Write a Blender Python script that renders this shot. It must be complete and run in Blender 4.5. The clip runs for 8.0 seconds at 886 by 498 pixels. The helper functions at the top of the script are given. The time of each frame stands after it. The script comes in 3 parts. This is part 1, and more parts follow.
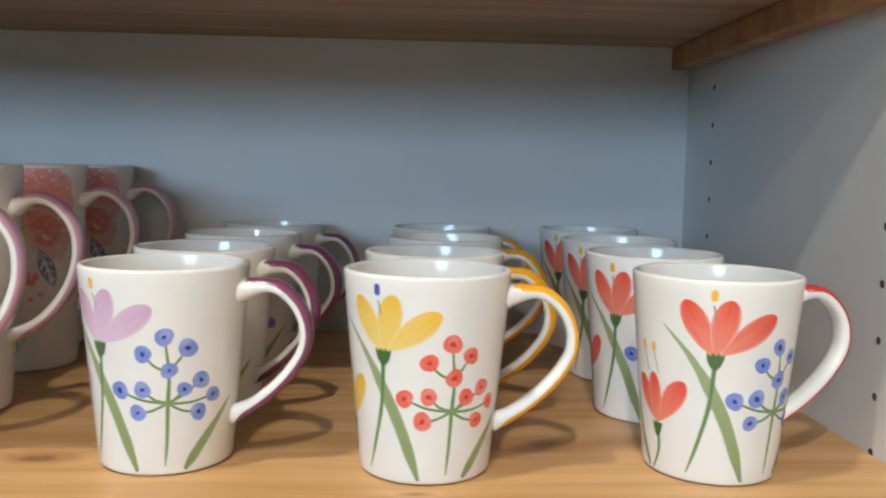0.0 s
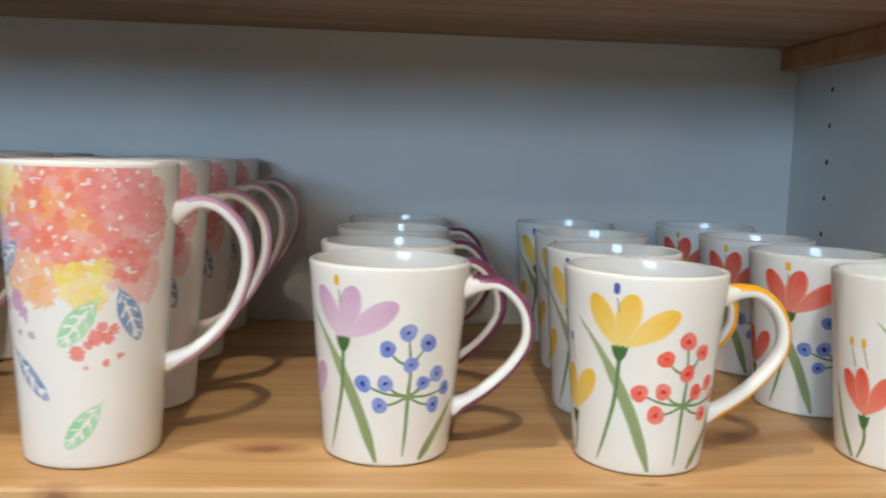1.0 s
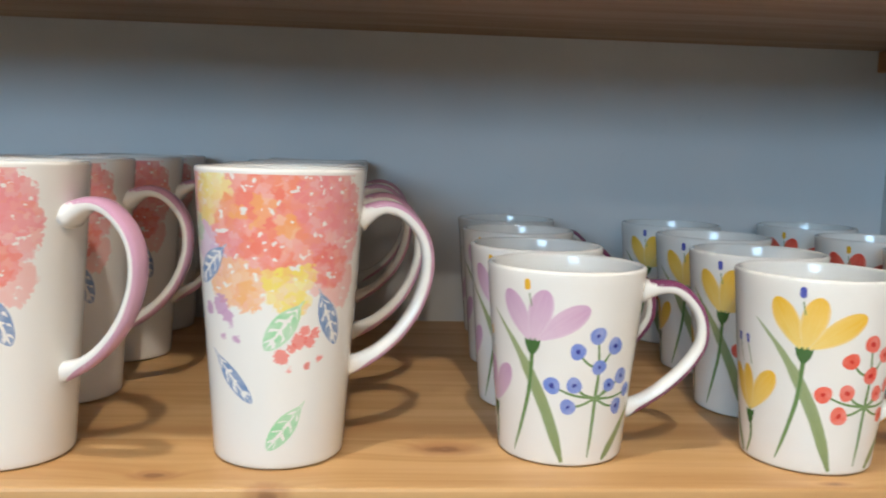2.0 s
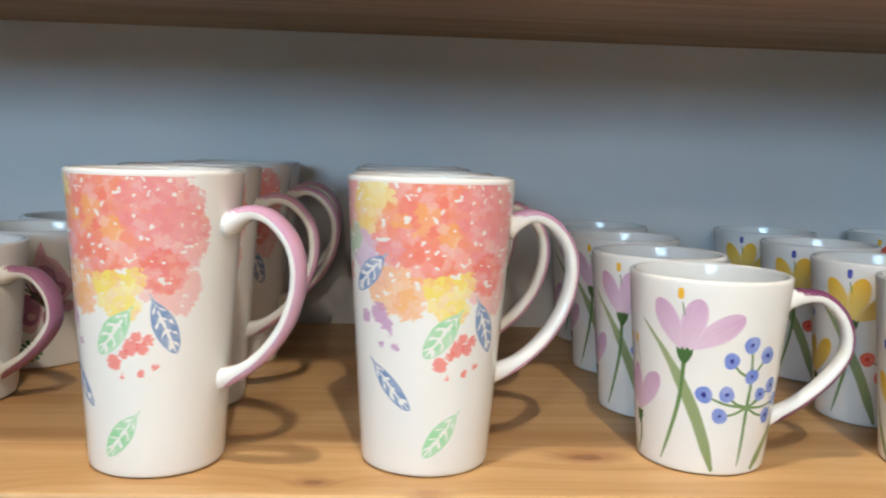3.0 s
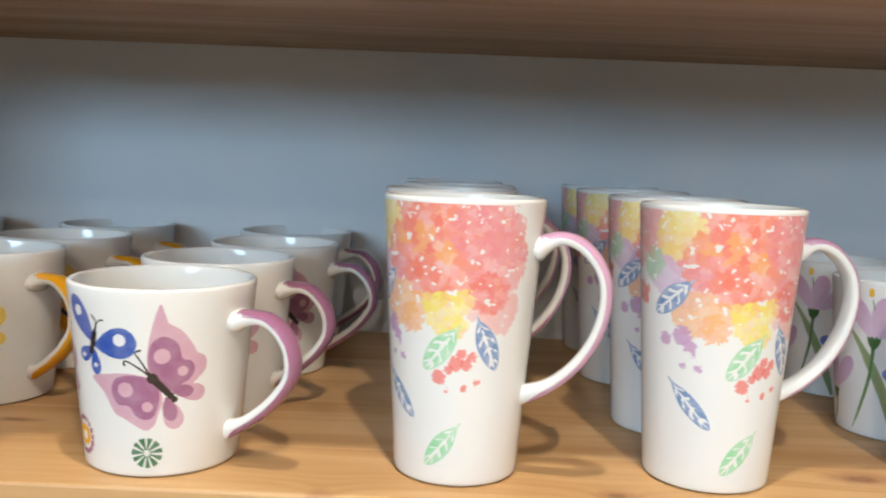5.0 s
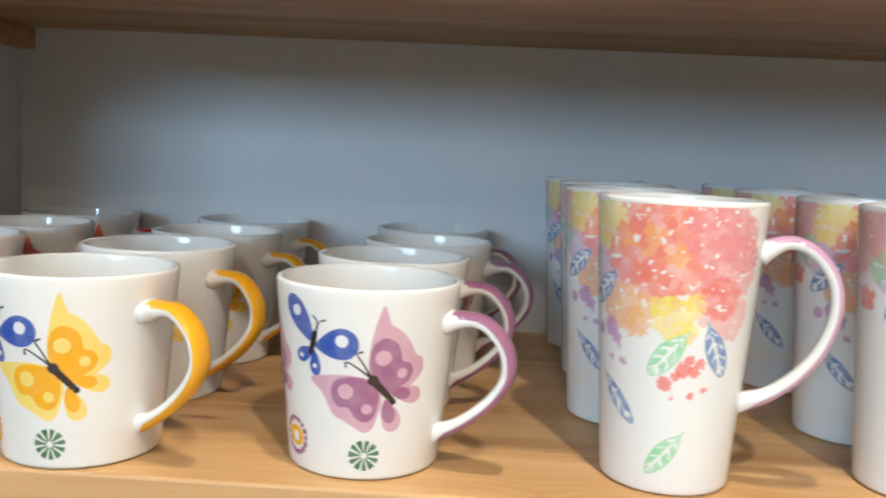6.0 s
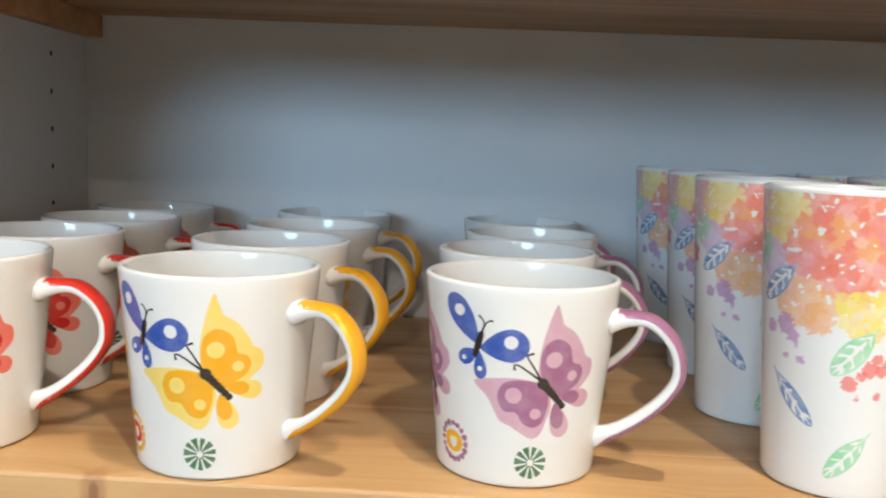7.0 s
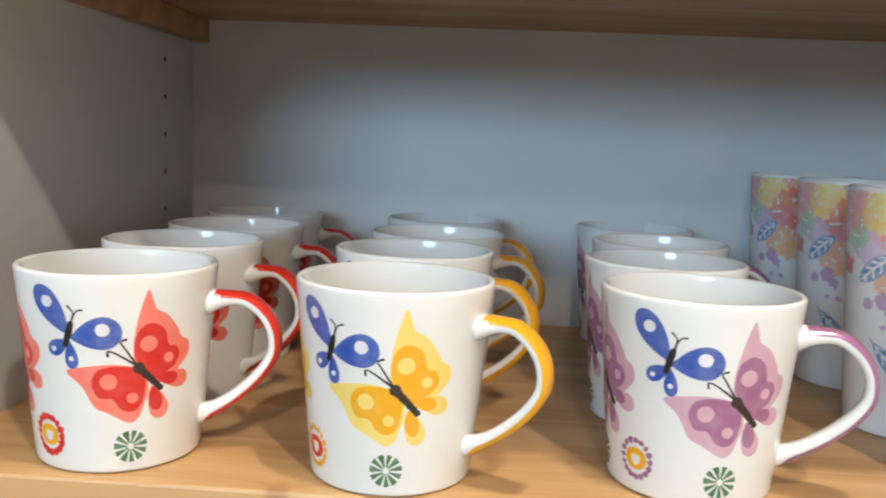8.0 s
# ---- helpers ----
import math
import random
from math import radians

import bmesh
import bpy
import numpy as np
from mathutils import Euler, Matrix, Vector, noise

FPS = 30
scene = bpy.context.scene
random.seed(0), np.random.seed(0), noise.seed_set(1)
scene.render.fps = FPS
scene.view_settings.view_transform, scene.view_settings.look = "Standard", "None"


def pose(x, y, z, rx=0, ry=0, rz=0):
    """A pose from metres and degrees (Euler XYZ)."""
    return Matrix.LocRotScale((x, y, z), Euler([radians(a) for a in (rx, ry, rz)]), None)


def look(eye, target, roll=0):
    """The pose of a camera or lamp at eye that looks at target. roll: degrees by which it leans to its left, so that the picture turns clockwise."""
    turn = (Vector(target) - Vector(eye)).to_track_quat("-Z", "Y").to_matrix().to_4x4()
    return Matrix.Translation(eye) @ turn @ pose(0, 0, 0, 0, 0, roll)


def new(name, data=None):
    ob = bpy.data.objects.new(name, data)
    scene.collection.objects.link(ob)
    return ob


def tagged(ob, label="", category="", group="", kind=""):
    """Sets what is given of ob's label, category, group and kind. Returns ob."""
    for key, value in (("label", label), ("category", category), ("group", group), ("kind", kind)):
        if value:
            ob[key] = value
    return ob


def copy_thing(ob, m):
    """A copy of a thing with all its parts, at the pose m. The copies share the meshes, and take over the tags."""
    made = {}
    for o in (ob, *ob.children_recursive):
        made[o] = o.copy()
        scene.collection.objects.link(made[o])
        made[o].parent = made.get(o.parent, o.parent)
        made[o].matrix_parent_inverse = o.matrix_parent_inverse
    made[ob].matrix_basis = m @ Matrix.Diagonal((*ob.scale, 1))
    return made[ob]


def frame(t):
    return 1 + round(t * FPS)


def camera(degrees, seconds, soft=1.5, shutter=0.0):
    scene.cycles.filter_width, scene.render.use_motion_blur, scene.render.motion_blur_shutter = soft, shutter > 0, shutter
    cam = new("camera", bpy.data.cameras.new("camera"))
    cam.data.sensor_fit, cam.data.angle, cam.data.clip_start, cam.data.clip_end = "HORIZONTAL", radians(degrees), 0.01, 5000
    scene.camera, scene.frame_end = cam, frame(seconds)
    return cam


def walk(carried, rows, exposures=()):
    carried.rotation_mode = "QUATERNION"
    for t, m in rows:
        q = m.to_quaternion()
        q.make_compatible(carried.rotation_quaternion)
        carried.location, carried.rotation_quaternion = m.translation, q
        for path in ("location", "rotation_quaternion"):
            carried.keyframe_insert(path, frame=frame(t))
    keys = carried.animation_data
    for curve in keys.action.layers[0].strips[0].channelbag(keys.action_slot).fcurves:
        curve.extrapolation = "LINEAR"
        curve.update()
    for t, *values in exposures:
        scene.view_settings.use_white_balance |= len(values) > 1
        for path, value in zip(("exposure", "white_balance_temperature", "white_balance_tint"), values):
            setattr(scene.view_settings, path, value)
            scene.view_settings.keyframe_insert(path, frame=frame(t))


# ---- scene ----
cam = camera(54.84, 8.0, soft=2.0, shutter=0.35)
# seconds, x, y, z, yaw, pitch, roll
ROWS = [
    (0, 0.0001, 0.0071, 0.1559, -2.81, -5.51, 1.14),
    (0.5, -0.0539, 0.0032, 0.1588, -3.54, -5.56, 1.54),
    (0.8, -0.0961, 0.0021, 0.1591, -3.50, -6.07, 1.67),
    (1, -0.1286, 0.0003, 0.1602, -4.28, -6.31, 1.82),
    (1.5, -0.1795, -0.0022, 0.1610, -4.68, -6.53, 1.82),
    (2, -0.2245, -0.0015, 0.1629, -4.21, -6.59, 1.73),
    (2.2, -0.2384, -0.0007, 0.1631, -3.87, -6.63, 1.79),
    (3.3, -0.3212, 0.0016, 0.1642, -2.65, -6.32, 1.67),
    (3.5, -0.3387, -0.0015, 0.1634, -1.70, -6.28, 1.58),
    (4, -0.3707, -0.0058, 0.1614, -0.12, -6.36, 1.13),
    (4.2, -0.3786, -0.0061, 0.1629, -0.49, -6.51, 1.37),
    (5.3, -0.4469, -0.0234, 0.1722, 1.25, -5.96, 2.55),
    (5.5, -0.4639, -0.0240, 0.1719, 1.74, -6.13, 2.61),
    (6, -0.5228, -0.0120, 0.1695, 2.59, -6.48, 2.64),
    (6.5, -0.5718, -0.0016, 0.1690, 2.45, -6.92, 2.31),
    (7, -0.6096, 0.0079, 0.1659, 1.98, -7.12, 2.29),
    (7.5, -0.6528, 0.0087, 0.1686, 2.64, -7.32, 2.19),
    (8, -0.6894, 0.0113, 0.1704, 3.37, -7.39, 2.31),
]


def aim(x, y, z, yaw, pitch, roll):
    """Camera pose: heading, then pitch, then roll about the view axis."""
    a, p = radians(yaw), radians(pitch)
    ahead = Vector((-math.sin(a) * math.cos(p), math.cos(a) * math.cos(p), math.sin(p)))
    return look((x, y, z), Vector((x, y, z)) + ahead, roll)


walk(cam, [(t, aim(*row)) for t, *row in ROWS], exposures=[(0.0, -0.42), (1.0, -0.47), (2.0, -0.43), (3.5, -0.3), (8.0, -0.2)])

# ---- light ----
world = bpy.data.worlds.new("world")
scene.world = world
world.use_nodes = True
world.node_tree.nodes["Background"].inputs["Color"].default_value = (0.75, 0.85, 1.0, 1)
world.node_tree.nodes["Background"].inputs["Strength"].default_value = 0.15
ROOM_X0, ROOM_X1, ROOM_Y0, ROOM_Z0, ROOM_Z1 = -5.6, 2.1, -7.5, -1.15, 2.15


def lamp(name, kind, energy, colour, m, **values):
    data = bpy.data.lights.new(name, kind)
    data.energy, data.color = energy, colour
    if kind == "AREA":
        data.shape, data.size, data.size_y = "RECTANGLE", values["size"], values["size_y"]
    else:
        data.shadow_soft_size = values["radius"]
        data.spot_size, data.spot_blend = radians(values["cone"]), 0.6
    ob = new(name, data)
    ob.matrix_world = m
    return ob


# long shop window across the room, off to one side: cool daylight
lamp("window_daylight", "AREA", 560, (0.45, 0.73, 1.0), look((-2.25, -7.4, 1.42), (-0.45, 0.6, 0.1)), size=4.9, size_y=1.2)
# ceiling spots turned to the bookcase: warm white
WARM = (1.0, 0.90, 0.77)
for x, y, energy, aim_x in (
    (-0.16, -0.72, 76, -0.35),
    (-0.42, 0.10, 56, -0.38),
    (-0.62, -1.72, 44, -0.35),
    (-0.45, -2.72, 30, -0.35),
):
    lamp("ceiling_spot", "SPOT", energy, WARM, look((x, y, 1.45), (aim_x, 0.5, 0.05)), radius=0.03, cone=75)
# rows of spots deeper in the shop
for x, y in ((-2.6, -5.0), (-1.5, -4.6), (-0.2, -5.2), (0.9, -4.8), (1.9, -5.3), (-0.9, -6.7), (0.5, -6.6), (1.6, -6.9)):
    lamp("far_spot", "SPOT", 10, WARM, look((x, y, 1.5), (-0.3, 0.5, 0.05)), radius=0.045, cone=60)
# unseen fill spots over the shop floor, added so bounce lifts the upper panels
for x, y, energy in ((-1.8, -2.2, 110), (0.1, -2.2, 210), (1.2, -2.0, 620)):
    lamp("floor_bounce_fill", "SPOT", energy, WARM, look((x, y, 1.6), (x, y, ROOM_Z0)), radius=0.04, cone=95)


# ---- materials ----
def material(name):
    m = bpy.data.materials.new(name)
    m.use_nodes = True
    nt = m.node_tree
    return m, nt, nt.nodes["Principled BSDF"]


def node(nt, kind, links=(), operation="", use_clamp=False, data_type="", blend_type="", interpolation_type="", attribute_name="", noise_dimensions=""):
    """A node with its values set and its inputs linked or filled by name or number."""
    n = nt.nodes.new(kind)
    if operation:
        n.operation = operation
    if use_clamp:
        n.use_clamp = True
    if data_type:
        n.data_type = data_type
    if blend_type:
        n.blend_type = blend_type
    if interpolation_type:
        n.interpolation_type = interpolation_type
    if attribute_name:
        n.attribute_name = attribute_name
    if noise_dimensions:
        n.noise_dimensions = noise_dimensions
    for k, v in dict(links).items():
        if isinstance(v, bpy.types.NodeSocket):
            nt.links.new(v, n.inputs[k])
        else:
            n.inputs[k].default_value = v
    return n


def math_node(nt, op, a, b=0.0, clamp=False):
    return node(nt, "ShaderNodeMath", {0: a, 1: b}, operation=op, use_clamp=clamp).outputs[0]


def mix(nt, fac, a, b, blend="MIX"):
    n = node(nt, "ShaderNodeMix", {0: fac, 6: a, 7: b}, data_type="RGBA", blend_type=blend)
    return n.outputs[2]


def smooth(nt, value, lo, hi, out_lo=0.0, out_hi=1.0):
    return node(nt, "ShaderNodeMapRange", {0: value, 1: lo, 2: hi, 3: out_lo, 4: out_hi}, interpolation_type="SMOOTHSTEP").outputs[0]


def rgb(r, g, b):
    return (r, g, b, 1.0)


def noise_node(nt, vec, scale, detail=2.0, rough=0.5):
    return node(nt, "ShaderNodeTexNoise", {"Vector": vec, "Scale": scale, "Detail": detail, "Roughness": rough})


def glaze(nt, bsdf, rough=0.05):
    """Fired glaze: a glossy clear layer with a faint orange-peel relief."""
    co = node(nt, "ShaderNodeTexCoord").outputs["Object"]
    n = noise_node(nt, co, 90.0, 2.0)
    b = node(nt, "ShaderNodeBump", {"Height": n.outputs[0], "Strength": 0.02, "Distance": 0.001})
    nt.links.new(b.outputs[0], bsdf.inputs["Normal"])
    bsdf.inputs["Roughness"].default_value = rough
    bsdf.inputs["IOR"].default_value = 1.5


CERAMIC = rgb(0.79, 0.79, 0.772)


def ceramic_material():
    m, nt, bsdf = material("glazed_ceramic")
    co = node(nt, "ShaderNodeTexCoord").outputs["Object"]
    n = noise_node(nt, co, 30.0, 3.0)
    c = mix(nt, smooth(nt, n.outputs[0], 0.35, 0.7), CERAMIC, rgb(0.77, 0.762, 0.735))
    nt.links.new(c, bsdf.inputs["Base Color"])
    glaze(nt, bsdf)
    return m


def clay_material():
    m, nt, bsdf = material("bare_clay")
    co = node(nt, "ShaderNodeTexCoord").outputs["Object"]
    n = noise_node(nt, co, 300.0, 3.0)
    nt.links.new(mix(nt, n.outputs[0], rgb(0.50, 0.44, 0.36), rgb(0.62, 0.56, 0.47)), bsdf.inputs["Base Color"])
    bsdf.inputs["Roughness"].default_value = 0.8
    return m


def paint_material(name, deep, pale, streak=0.5, rough=0.08, soft_edge=0.32):
    """Brushed glaze paint: thin (pale) at the stroke's root, richer at its tip, with brush streaks."""
    m, nt, bsdf = material(name)
    along = node(nt, "ShaderNodeAttribute", attribute_name="along").outputs["Fac"]
    across = node(nt, "ShaderNodeAttribute", attribute_name="across").outputs["Fac"]
    co = node(nt, "ShaderNodeTexCoord").outputs["Object"]
    wash = noise_node(nt, co, 160.0, 3.0, 0.6).outputs[0]
    lines = noise_node(nt, node(nt, "ShaderNodeCombineXYZ", {0: math_node(nt, "MULTIPLY", across, 3.5), 1: math_node(nt, "MULTIPLY", along, 0.8), 2: node(nt, "ShaderNodeObjectInfo").outputs["Random"]}).outputs[0], 2.0, 2.0).outputs[0]
    f = math_node(nt, "ADD", math_node(nt, "MULTIPLY", along, 0.75), math_node(nt, "MULTIPLY", math_node(nt, "SUBTRACT", math_node(nt, "ADD", math_node(nt, "MULTIPLY", wash, 0.5), lines), 0.7), streak))
    f = math_node(nt, "ADD", f, 0.12, True)
    edge = smooth(nt, math_node(nt, "ADD", math_node(nt, "ABSOLUTE", across), math_node(nt, "MULTIPLY", math_node(nt, "SUBTRACT", wash, 0.5), 0.5)), 0.72, 1.05, 0.0, soft_edge)
    nt.links.new(mix(nt, edge, mix(nt, f, pale, deep), CERAMIC), bsdf.inputs["Base Color"])
    glaze(nt, bsdf, rough)
    return m


def flat_paint(name, colour, vary=0.1):
    m, nt, bsdf = material(name)
    co = node(nt, "ShaderNodeTexCoord").outputs["Object"]
    n = noise_node(nt, co, 120.0, 3.0).outputs[0]
    lighter = tuple(c + (0.8 - c) * vary * 2 for c in colour[:3]) + (1,)
    nt.links.new(mix(nt, smooth(nt, n, 0.3, 0.75), colour, lighter), bsdf.inputs["Base Color"])
    glaze(nt, bsdf, 0.08)
    return m


def leaf_print_material(name, colour):
    """Stamped leaf: printed colour broken by bare veins."""
    m, nt, bsdf = material(name)
    along = node(nt, "ShaderNodeAttribute", attribute_name="along").outputs["Fac"]
    across = node(nt, "ShaderNodeAttribute", attribute_name="across").outputs["Fac"]
    co = node(nt, "ShaderNodeTexCoord").outputs["Object"]
    n = noise_node(nt, co, 330.0, 2.0).outputs[0]
    side = math_node(nt, "ABSOLUTE", across)
    wave = math_node(nt, "FRACT", math_node(nt, "SUBTRACT", math_node(nt, "MULTIPLY", along, 4.6), math_node(nt, "MULTIPLY", side, 0.8)))
    vein = math_node(nt, "ABSOLUTE", math_node(nt, "SUBTRACT", wave, 0.5))
    vein = math_node(nt, "ADD", vein, math_node(nt, "MULTIPLY", math_node(nt, "SUBTRACT", n, 0.5), 0.8))
    v = math_node(nt, "MULTIPLY", smooth(nt, vein, 0.11, 0.17, 1.0, 0.0), smooth(nt, side, 0.72, 0.85, 1.0, 0.0))
    rib = smooth(nt, math_node(nt, "ADD", side, math_node(nt, "MULTIPLY", math_node(nt, "SUBTRACT", n, 0.5), 0.3)), 0.10, 0.17, 1.0, 0.0)
    rib = math_node(nt, "MULTIPLY", rib, smooth(nt, along, 0.18, 0.25))
    bare = math_node(nt, "MAXIMUM", v, rib)
    wash = noise_node(nt, co, 130.0, 3.0).outputs[0]
    c = mix(nt, smooth(nt, wash, 0.3, 0.7, 0.0, 0.35), colour, CERAMIC)
    nt.links.new(mix(nt, bare, c, CERAMIC), bsdf.inputs["Base Color"])
    glaze(nt, bsdf, 0.08)
    return m


# turn about the mug in degrees, height in mm, radius in mm, colour
CORAL, ROSE, ORANGE, YELLOW = rgb(0.82, 0.205, 0.145), rgb(0.76, 0.27, 0.29), rgb(0.84, 0.42, 0.15), rgb(0.83, 0.71, 0.16)
LILAC, MAUVE, MINT, RED, PINK = rgb(0.62, 0.45, 0.62), rgb(0.52, 0.28, 0.50), rgb(0.33, 0.60, 0.36), rgb(0.78, 0.15, 0.13), rgb(0.78, 0.40, 0.38)
BLOOMS = [
    (-60, 120, 13, PINK), (-34, 112, 11, PINK), (-12, 126, 12, CORAL), (24, 126, 12, CORAL), (48, 127, 10, ROSE), (-34, 96, 9, LILAC), (60, 112, 9, ROSE), (-8, 98, 9, CORAL), (30, 112, 10, CORAL), (-7, 87, 5, ORANGE), (32, 86, 5, PINK),
    (-100, 118, 16, PINK), (-118, 95, 14, LILAC), (-74, 124, 12, PINK), (-56, 103, 10, LILAC), (-68, 107, 7.5, MINT),
    (-84, 92, 6, RED), (-44, 122, 12, YELLOW), (-30, 86, 11, ORANGE), (-16, 79, 7, ORANGE), (54, 84, 10, PINK),
    (-20, 110, 14, CORAL), (2, 122, 14, CORAL), (14, 104, 15, CORAL), (36, 121, 13, ROSE), (50, 106, 15, ROSE),
    (58, 122, 8, ROSE), (-28, 104, 6, ROSE), (-8, 112, 3, ORANGE), (44, 92, 10, RED), (8, 92, 7, CORAL), (12, 83, 10, YELLOW), (24, 90, 5, YELLOW), (2, 87, 5, YELLOW), (19, 78, 6, YELLOW), (-4, 118, 5, ORANGE), (12, 111, 4.5, ORANGE), (-22, 116, 4, ORANGE),
]
SPLASHES = [
    (21, 60, 3.4, RED), (29, 59.5, 2.8, RED), (25, 64.5, 2.4, RED), (16, 57, 2.2, RED), (33, 63, 2.2, RED), (8, 53, 3.4, RED), (28, 48, 1.5, RED), (38, 51, 1.5, RED), (14, 47, 1.1, RED),
    (-40, 75, 4.6, MAUVE), (-33, 70, 3.2, MAUVE), (-54, 72, 3, MAUVE), (-38, 61, 1.6, MAUVE), (-26, 60, 1.8, MAUVE), (-30, 66, 1.2, MAUVE),
]
ARC = 0.62  # mm of glaze to a degree of turn


def bloom_material():
    """Sponged watercolour blossoms printed round the upper half of the tall mugs."""
    m, nt, bsdf = material("blossom_print")
    uv = node(nt, "ShaderNodeUVMap").outputs[0]
    big = noise_node(nt, uv, 34.0, 2.0, 0.55)
    warp = node(nt, "ShaderNodeVectorMath", {0: big.outputs["Color"], 1: (0.5, 0.5, 0.5)}, operation="SUBTRACT").outputs[0]
    warp = node(nt, "ShaderNodeVectorMath", {0: warp, "Scale": 0.07}, operation="SCALE").outputs[0]
    p = node(nt, "ShaderNodeVectorMath", {0: uv, 1: warp}, operation="ADD").outputs[0]
    p = node(nt, "ShaderNodeVectorMath", {0: p, 1: (1, 1, 0)}, operation="MULTIPLY").outputs[0]
    dab = node(nt, "ShaderNodeTexVoronoi", {"Vector": p, "Scale": 30.0, "Randomness": 1.0})
    cell = node(nt, "ShaderNodeMix", {0: 0.62, 4: p, 5: dab.outputs["Position"]}, data_type="VECTOR").outputs[1]
    colour = CERAMIC
    wash = noise_node(nt, uv, 9.0, 4.0, 0.6).outputs[0]
    strength = smooth(nt, wash, 0.25, 0.75, 0.60, 0.80)
    for turn, z, r, c in BLOOMS:
        d = node(nt, "ShaderNodeVectorMath", {0: cell, 1: (turn * ARC / 100, z / 100, 0)}, operation="DISTANCE").outputs["Value"]
        f = smooth(nt, d, r * 1.06 / 100, r * 0.98 / 100)
        f = math_node(nt, "MULTIPLY", f, strength)
        colour = mix(nt, f, colour, c)
    # separate dabs of the sponge, each its own tone
    tone = node(nt, "ShaderNodeSeparateXYZ", {0: dab.outputs["Color"]})
    painted = node(nt, "ShaderNodeSeparateXYZ", {0: colour}).outputs[2]
    painted = smooth(nt, painted, 0.55, 0.35)
    colour = mix(nt, math_node(nt, "MULTIPLY", smooth(nt, tone.outputs[0], 0.45, 0.95, 0.0, 0.22), painted), colour, rgb(0.85, 0.42, 0.20))
    colour = mix(nt, math_node(nt, "MULTIPLY", smooth(nt, tone.outputs[1], 0.5, 1.0, 0.0, 0.28), painted), colour, rgb(0.80, 0.40, 0.42))
    colour = mix(nt, math_node(nt, "MULTIPLY", smooth(nt, tone.outputs[2], 0.80, 0.84, 0.0, 0.18), painted), colour, CERAMIC)
    # bare gaps between the dabs
    gaps = noise_node(nt, uv, 21.0, 1.5, 0.5).outputs[0]
    fine = noise_node(nt, uv, 45.0, 1.0).outputs[0]
    gap = smooth(nt, math_node(nt, "ADD", gaps, math_node(nt, "MULTIPLY", fine, 0.3)), 0.80, 0.815)
    colour = mix(nt, math_node(nt, "MULTIPLY", gap, 0.92), colour, CERAMIC)
    mid = noise_node(nt, uv, 70.0, 2.0).outputs["Color"]
    warp2 = node(nt, "ShaderNodeVectorMath", {0: mid, 1: (0.5, 0.5, 0.5)}, operation="SUBTRACT").outputs[0]
    warp2 = node(nt, "ShaderNodeVectorMath", {0: warp2, "Scale": 0.05}, operation="SCALE").outputs[0]
    q = node(nt, "ShaderNodeVectorMath", {0: node(nt, "ShaderNodeVectorMath", {0: uv, 1: warp2}, operation="ADD").outputs[0], 1: (1, 1, 0)}, operation="MULTIPLY").outputs[0]
    for turn, z, r, c in SPLASHES:
        d = node(nt, "ShaderNodeVectorMath", {0: q, 1: (turn * ARC / 100, z / 100, 0)}, operation="DISTANCE").outputs["Value"]
        colour = mix(nt, math_node(nt, "MULTIPLY", smooth(nt, d, r * 1.06 / 100, r * 0.94 / 100), 0.8), colour, c)
    # plain band under the lip
    v = node(nt, "ShaderNodeSeparateXYZ", {0: uv}).outputs[1]
    colour = mix(nt, smooth(nt, v, 1.322, 1.326), colour, CERAMIC)
    nt.links.new(colour, bsdf.inputs["Base Color"])
    glaze(nt, bsdf)
    return m


